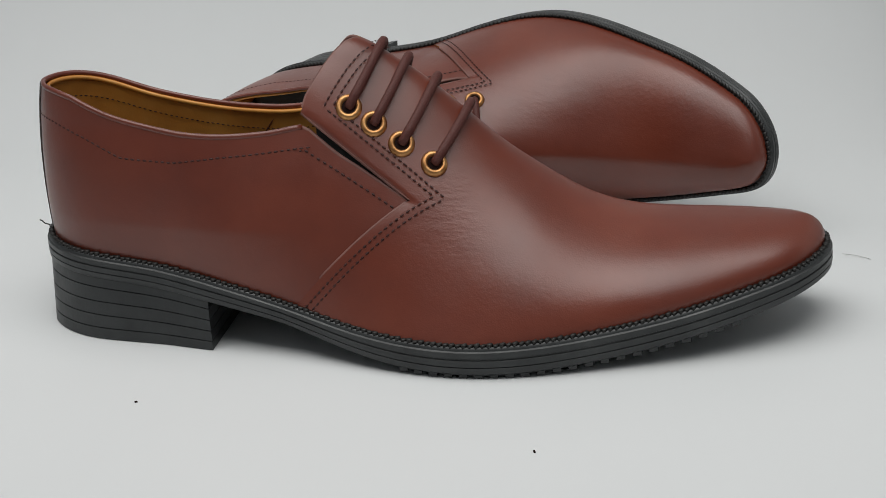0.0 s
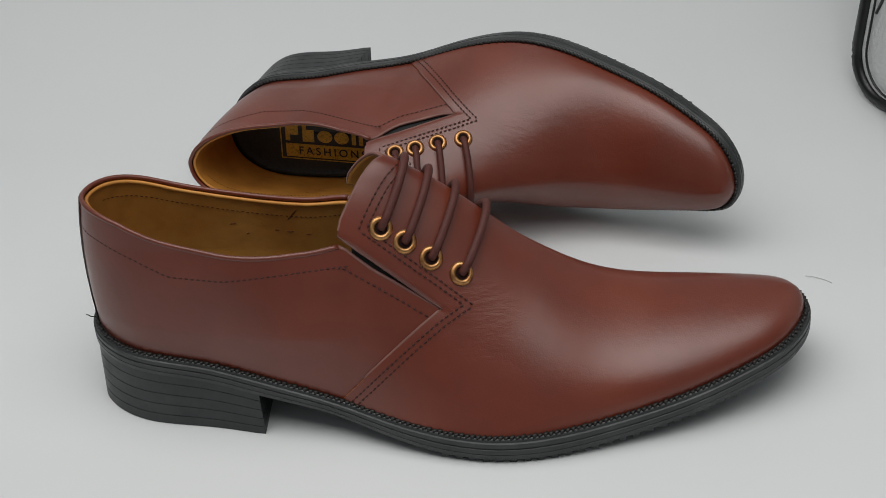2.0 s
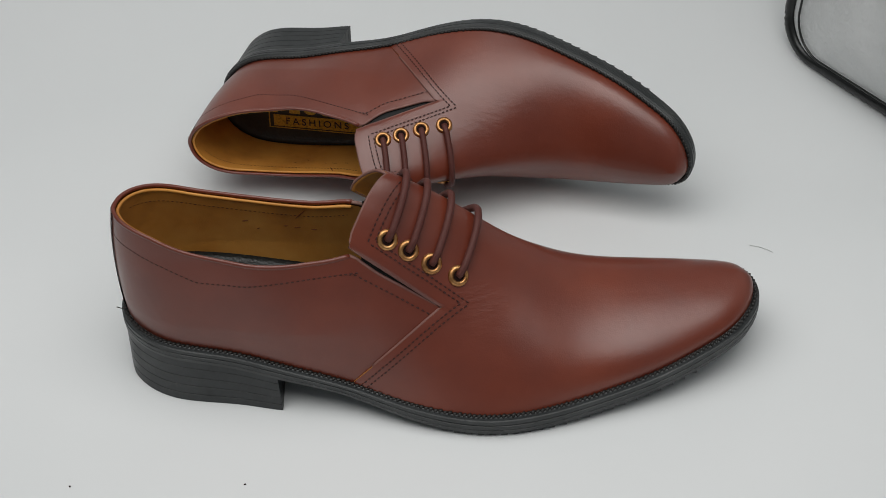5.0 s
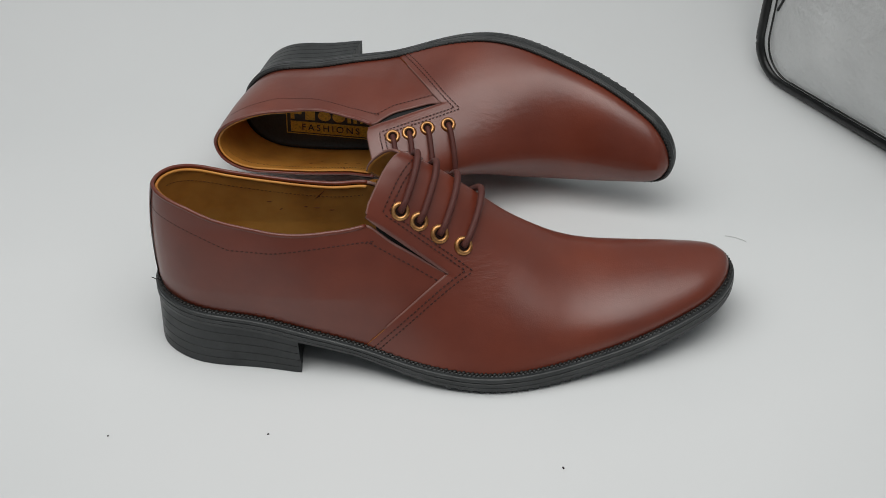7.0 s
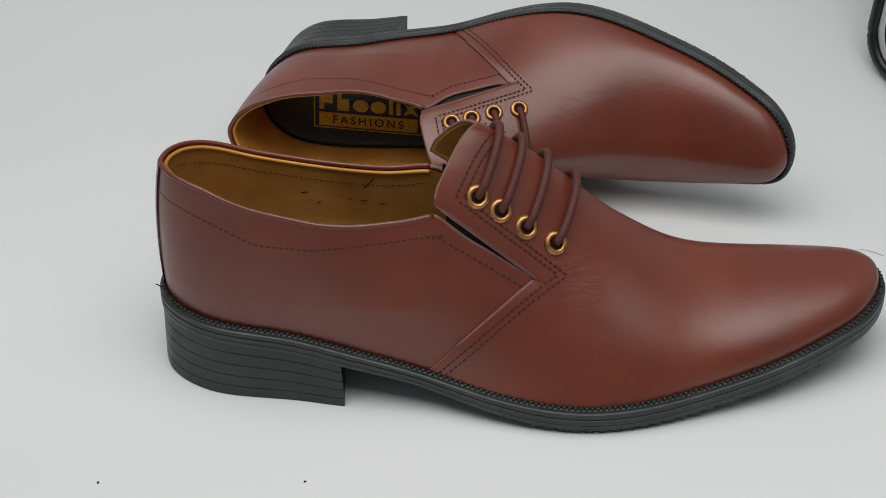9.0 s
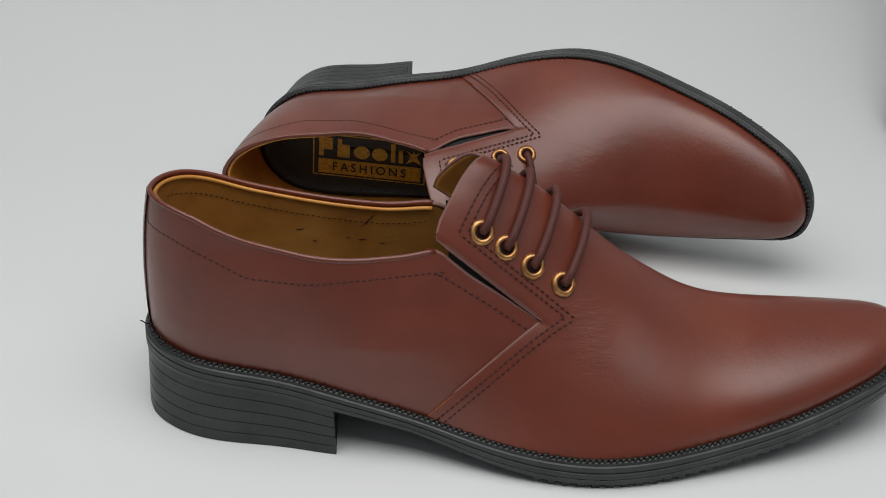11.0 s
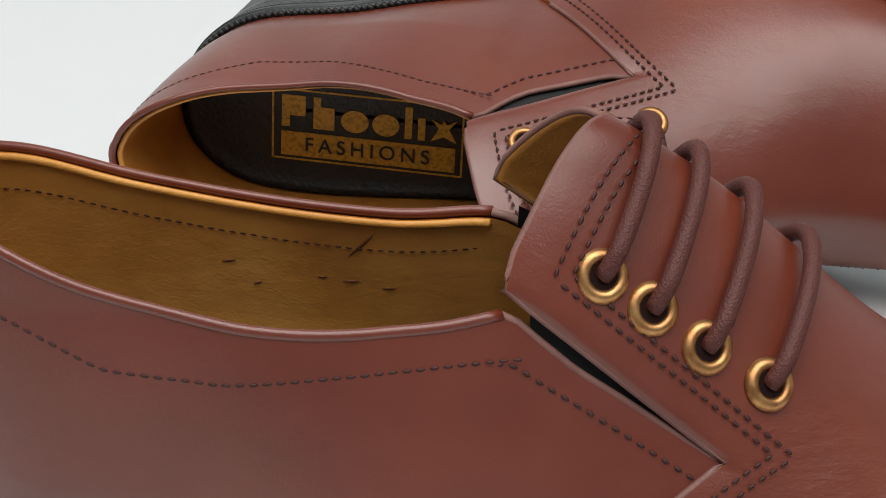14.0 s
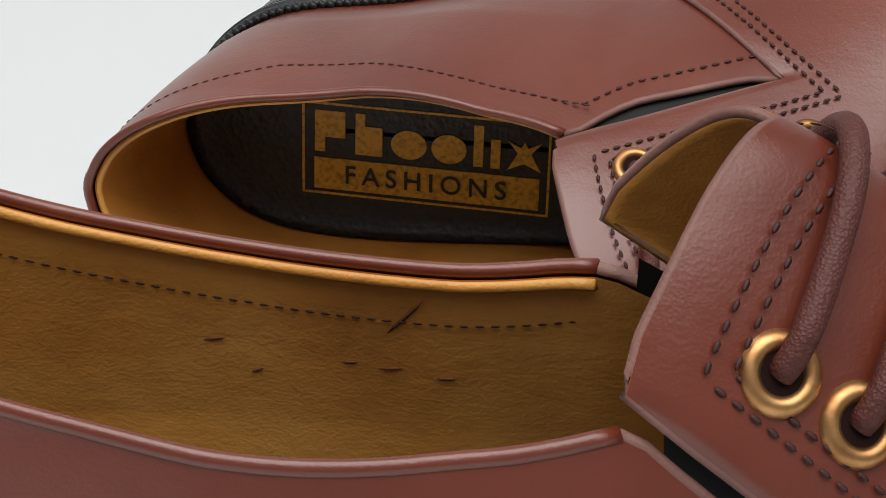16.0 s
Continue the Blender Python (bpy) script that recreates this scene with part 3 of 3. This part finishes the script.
def gold_print(insole, mirror, size):
    """The gold print of the footbed: frame, plain brand shapes and a lettered band."""
    slope = (float(footbed(0.03)) - float(footbed(-0.05))) / 0.08
    z0 = float(footbed(-0.05)) + slope * 0.05 - 0.00268
    x0, x1, yc, h = PRINT

    def flat(pname, shapes, mat, raise_):
        so = Soup()
        for pts in shapes:
            top = np.array([(x, mirror * y, (z0 + slope * x) * TALL + raise_) for x, y in pts])
            so.fan(top)
            so.grid(np.stack([top, top - np.array([0, 0, 0.0003])]), True)
        return part(pname, np.array(so.v) * size, so.f, mat, insole, "", False)

    def rect(a, b, c, d):
        return [(a, c), (b, c), (b, d), (a, d)]

    def loop(cx, cy, rx, ry, n=24):
        return [(cx + rx * math.cos(2 * math.pi * i / n), cy + ry * math.sin(2 * math.pi * i / n)) for i in range(n)]

    lat, med = yc - h / 2, yc + h / 2     # towards the outer and the inner side
    t = 0.0006
    flat("print_frame", [rect(x0, x1, lat, lat + t), rect(x0, x1, med - t, med), rect(x0, x0 + t, lat, med), rect(x1 - t, x1, lat, med)], gold, 0.0)
    w = x1 - x0
    yb, yt = med - h * 0.06, med - h * 0.40
    flat("print_band", [rect(x0 + 0.05 * w, x1 - 0.04 * w, yt, yb)], gold, 0.0)
    base, xh, cap = med - h * 0.47, h * 0.31, h * 0.44
    # the brand mark: a row of plain blocks and discs
    u = w / 10.5
    p = x0 + 0.55 * u
    shapes = [rect(p, p + 1.30 * u, base - cap, base - cap * 0.36), rect(p, p + 0.44 * u, base - cap * 0.36, base)]
    p += 1.75 * u
    shapes += [rect(p, p + 0.40 * u, base - cap, base - xh), rect(p, p + 1.15 * u, base - xh, base)]
    p += 1.55 * u
    shapes += [loop(p + 0.72 * u, base - xh / 2, 0.76 * u, xh / 2), loop(p + 2.42 * u, base - xh / 2, 0.74 * u, xh / 2)]
    p += 3.45 * u
    shapes += [rect(p, p + 0.40 * u, base - cap, base), rect(p + 0.72 * u, p + 1.12 * u, base - xh, base)]
    p += 1.42 * u
    shapes.append([(p, base), (p + 0.70 * u, base - xh), (p + 1.40 * u, base), (p + 0.70 * u, base - xh * 0.25)])
    shapes.append([(p, base - xh), (p + 0.70 * u, base - xh * 0.35), (p + 1.40 * u, base - xh), (p + 0.70 * u, base - xh * 0.75)])
    for i, sh in enumerate(shapes):
        flat("print_mark", [sh], gold, 0.0001 * (i % 2))
    # lettered band
    cu = bpy.data.curves.new("lettering", "FONT")
    cu.body, cu.align_x, cu.align_y, cu.extrude = "FASHIONS", "CENTER", "CENTER", 0.00008
    cu.size, cu.space_character, cu.offset = abs(yb - yt) * 0.82, 1.42, 0.00005
    ob = new("lettering", cu)
    dg = bpy.context.evaluated_depsgraph_get()
    me = bpy.data.meshes.new_from_object(ob.evaluated_get(dg))
    bpy.data.objects.remove(ob)
    me.transform(Matrix.Diagonal((size, size, size, 1)))
    me.materials.append(black_leather)
    lt = new("lettering", me)
    lt.parent = insole
    cx, cy = (x0 + x1) / 2 + 0.004 * w, (yb + yt) / 2
    lt.matrix_local = pose(cx * size, mirror * cy * size, ((z0 + slope * cx) * TALL + 0.0004) * size, 0, math.degrees(-math.atan(slope * TALL)), 0)


# ---- the setting ----
def backdrop():
    so = Soup()
    w = np.radians(np.linspace(0, 82, 24))
    near_y = np.concatenate([np.linspace(-1.6, 0.08, 20), np.linspace(0.09, 0.25, 14)])
    ys = np.concatenate([near_y, 0.25 + 0.16 * np.sin(w)[1:], [0.435, 0.52]])
    dip = np.clip((near_y - 0.085) / 0.085, 0, 1)
    zs = np.concatenate([FLOOR + (BACK_FLOOR - FLOOR) * dip * dip * (3 - 2 * dip), BACK_FLOOR + 0.16 * (1 - np.cos(w))[1:], [BACK_FLOOR + 0.4, BACK_FLOOR + 1.1]])
    xs = np.linspace(-1.6, 1.7, 12)
    so.grid(np.array([[(x, y, z) for y, z in zip(ys, zs)] for x in xs]))
    so.grid(np.array([[(x, y, z - 0.004) for y, z in zip(ys, zs)] for x in xs]))
    ob = part("backdrop", so.v, so.f, sheet)
    return tagged(ob, "white seamless sheet sweeping up behind the shoes", "backdrop", kind="structure")


backdrop()

PRINT = (-0.0428, 0.0200, 0.0452, 0.0246)
dress_shoe("dress_shoe", "dark brown leather lace-up dress shoe standing on the white sheet", pose(0, 0, FLOOR))
# pose and reduced size of this shoe are fitted to the camera's view
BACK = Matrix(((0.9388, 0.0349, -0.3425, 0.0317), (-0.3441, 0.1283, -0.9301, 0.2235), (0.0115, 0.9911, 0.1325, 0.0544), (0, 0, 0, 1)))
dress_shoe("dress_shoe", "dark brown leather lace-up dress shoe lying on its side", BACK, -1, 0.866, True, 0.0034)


# ---- the padded bag behind ----
def bag():
    root = new("padded_bag")
    tagged(root, "light grey quilted vinyl bag with black piped edges", "bag")
    root.matrix_world = pose(0.2845, 0.2755, BACK_FLOOR)
    a = np.array([0.572, -0.820, 0.026])     # along the foot of the visible side
    b = np.array([0.820, 0.572, 0.0])
    up = np.array([0.136, 0.138, 0.981])
    L, H, D, R = 0.40, 0.28, 0.05, 0.024
    arc = np.linspace(0, np.pi / 2, 12)
    loop = []
    for cx, cy, q in ((L - R, R, -1), (L - R, H - R, 0), (R, H - R, 1), (R, R, 2)):
        for w in arc + q * np.pi / 2:
            loop.append((cx + R * math.cos(w), cy + R * math.sin(w)))
    loop = np.array(loop)
    fine = []
    for p, q in zip(loop, np.roll(loop, -1, 0)):
        k = max(1, int(np.linalg.norm(q - p) / 0.02))
        fine += [p + (q - p) * i / k for i in range(k)]
    loop = np.array(fine)
    mid = np.array([L / 2, H / 2])

    def at(p, depth):
        return p[:, :1] * a + p[:, 1:] * up + b * depth + np.array([0, 0, 0.004])
    so = Soup()
    fs = np.array([1.0, 0.97, 0.92, 0.84, 0.7, 0.5, 0.25, 0.02])
    front = [at(mid + (loop - mid) * f, -0.030 * (1 - f ** 4) ** 0.8) for f in fs]
    back = [at(mid + (loop - mid) * f, D + 0.020 * (1 - f ** 4)) for f in fs]
    so.grid(np.array(front[::-1] + [at(mid + (loop - mid) * 1.0, D * q) for q in (0.3, 0.7)] + back), True)
    part("bag_body", so.v, so.f, vinyl, root, "grey-white crinkled vinyl body")
    close = np.vstack([loop, loop[:1]])
    for depth in (-0.001, D):
        s2 = Soup()
        s2.tube(at(mid + (close - mid) * 1.004, depth), 0.0040, 10)
        part("piping", s2.v, s2.f, piping_mat, root, "glossy black piping")
    s2 = Soup()
    s2.tube(at(mid + (close - mid) * 0.93, -0.0115), 0.0007, 6)
    part("seam", s2.v, s2.f, piping_mat, root)
    s2 = Soup()
    crease = np.array([[0.016, 0.050], [0.030, 0.080], [0.048, 0.115], [0.070, 0.165]])
    rim = np.max(np.abs(crease - mid) / mid, axis=1)
    s2.tube(at(crease, (-0.030 * (1 - rim ** 4) ** 0.8)[:, None] - 0.0004), 0.0009, 6)
    part("seam", s2.v, s2.f, piping_mat, root)
    return root


bag()


# ---- specks on the sheet ----
def speck(x, y, sx, sy, turn):
    so = Soup()
    c, s = math.cos(turn), math.sin(turn)
    so.block((x, y, FLOOR + 0.0003), (sx * c, sx * s, 0), (-sy * s, sy * c, 0), (0, 0, 0.0003))
    tagged(part("dust_speck", so.v, so.f, dark), "tiny dark speck of dust on the white sheet", "speck", "specks of dust")


SPECKS = [(-0.0970, -0.0450, 0.0004, 0.0003, 0.3), (0.1330, -0.0790, 0.0003, 0.0006, 0.4), (-0.0150, -0.0480, 0.0005, 0.0002, 0.2)]
for args in SPECKS:
    speck(*args)


def scratch(x0, y0, x1, y1, z, r, mat):
    so = Soup()
    u = np.linspace(0, 1, 9)[:, None]
    p = np.array([x0, y0, z]) + u * np.array([x1 - x0, y1 - y0, 0])
    p[:, 1] += 0.0012 * np.sin(u[:, 0] * 3)
    so.tube(p, r, 5)
    tagged(part("hair", so.v, so.f, mat), "fine pale hair lying on the white sheet", "hair", "hairs on the sheet")


faint = material("pale_fibre", (0.50, 0.50, 0.49), 0.7)
scratch(0.2380, 0.0980, 0.2490, 0.0920, -0.0034, 0.00015, faint)
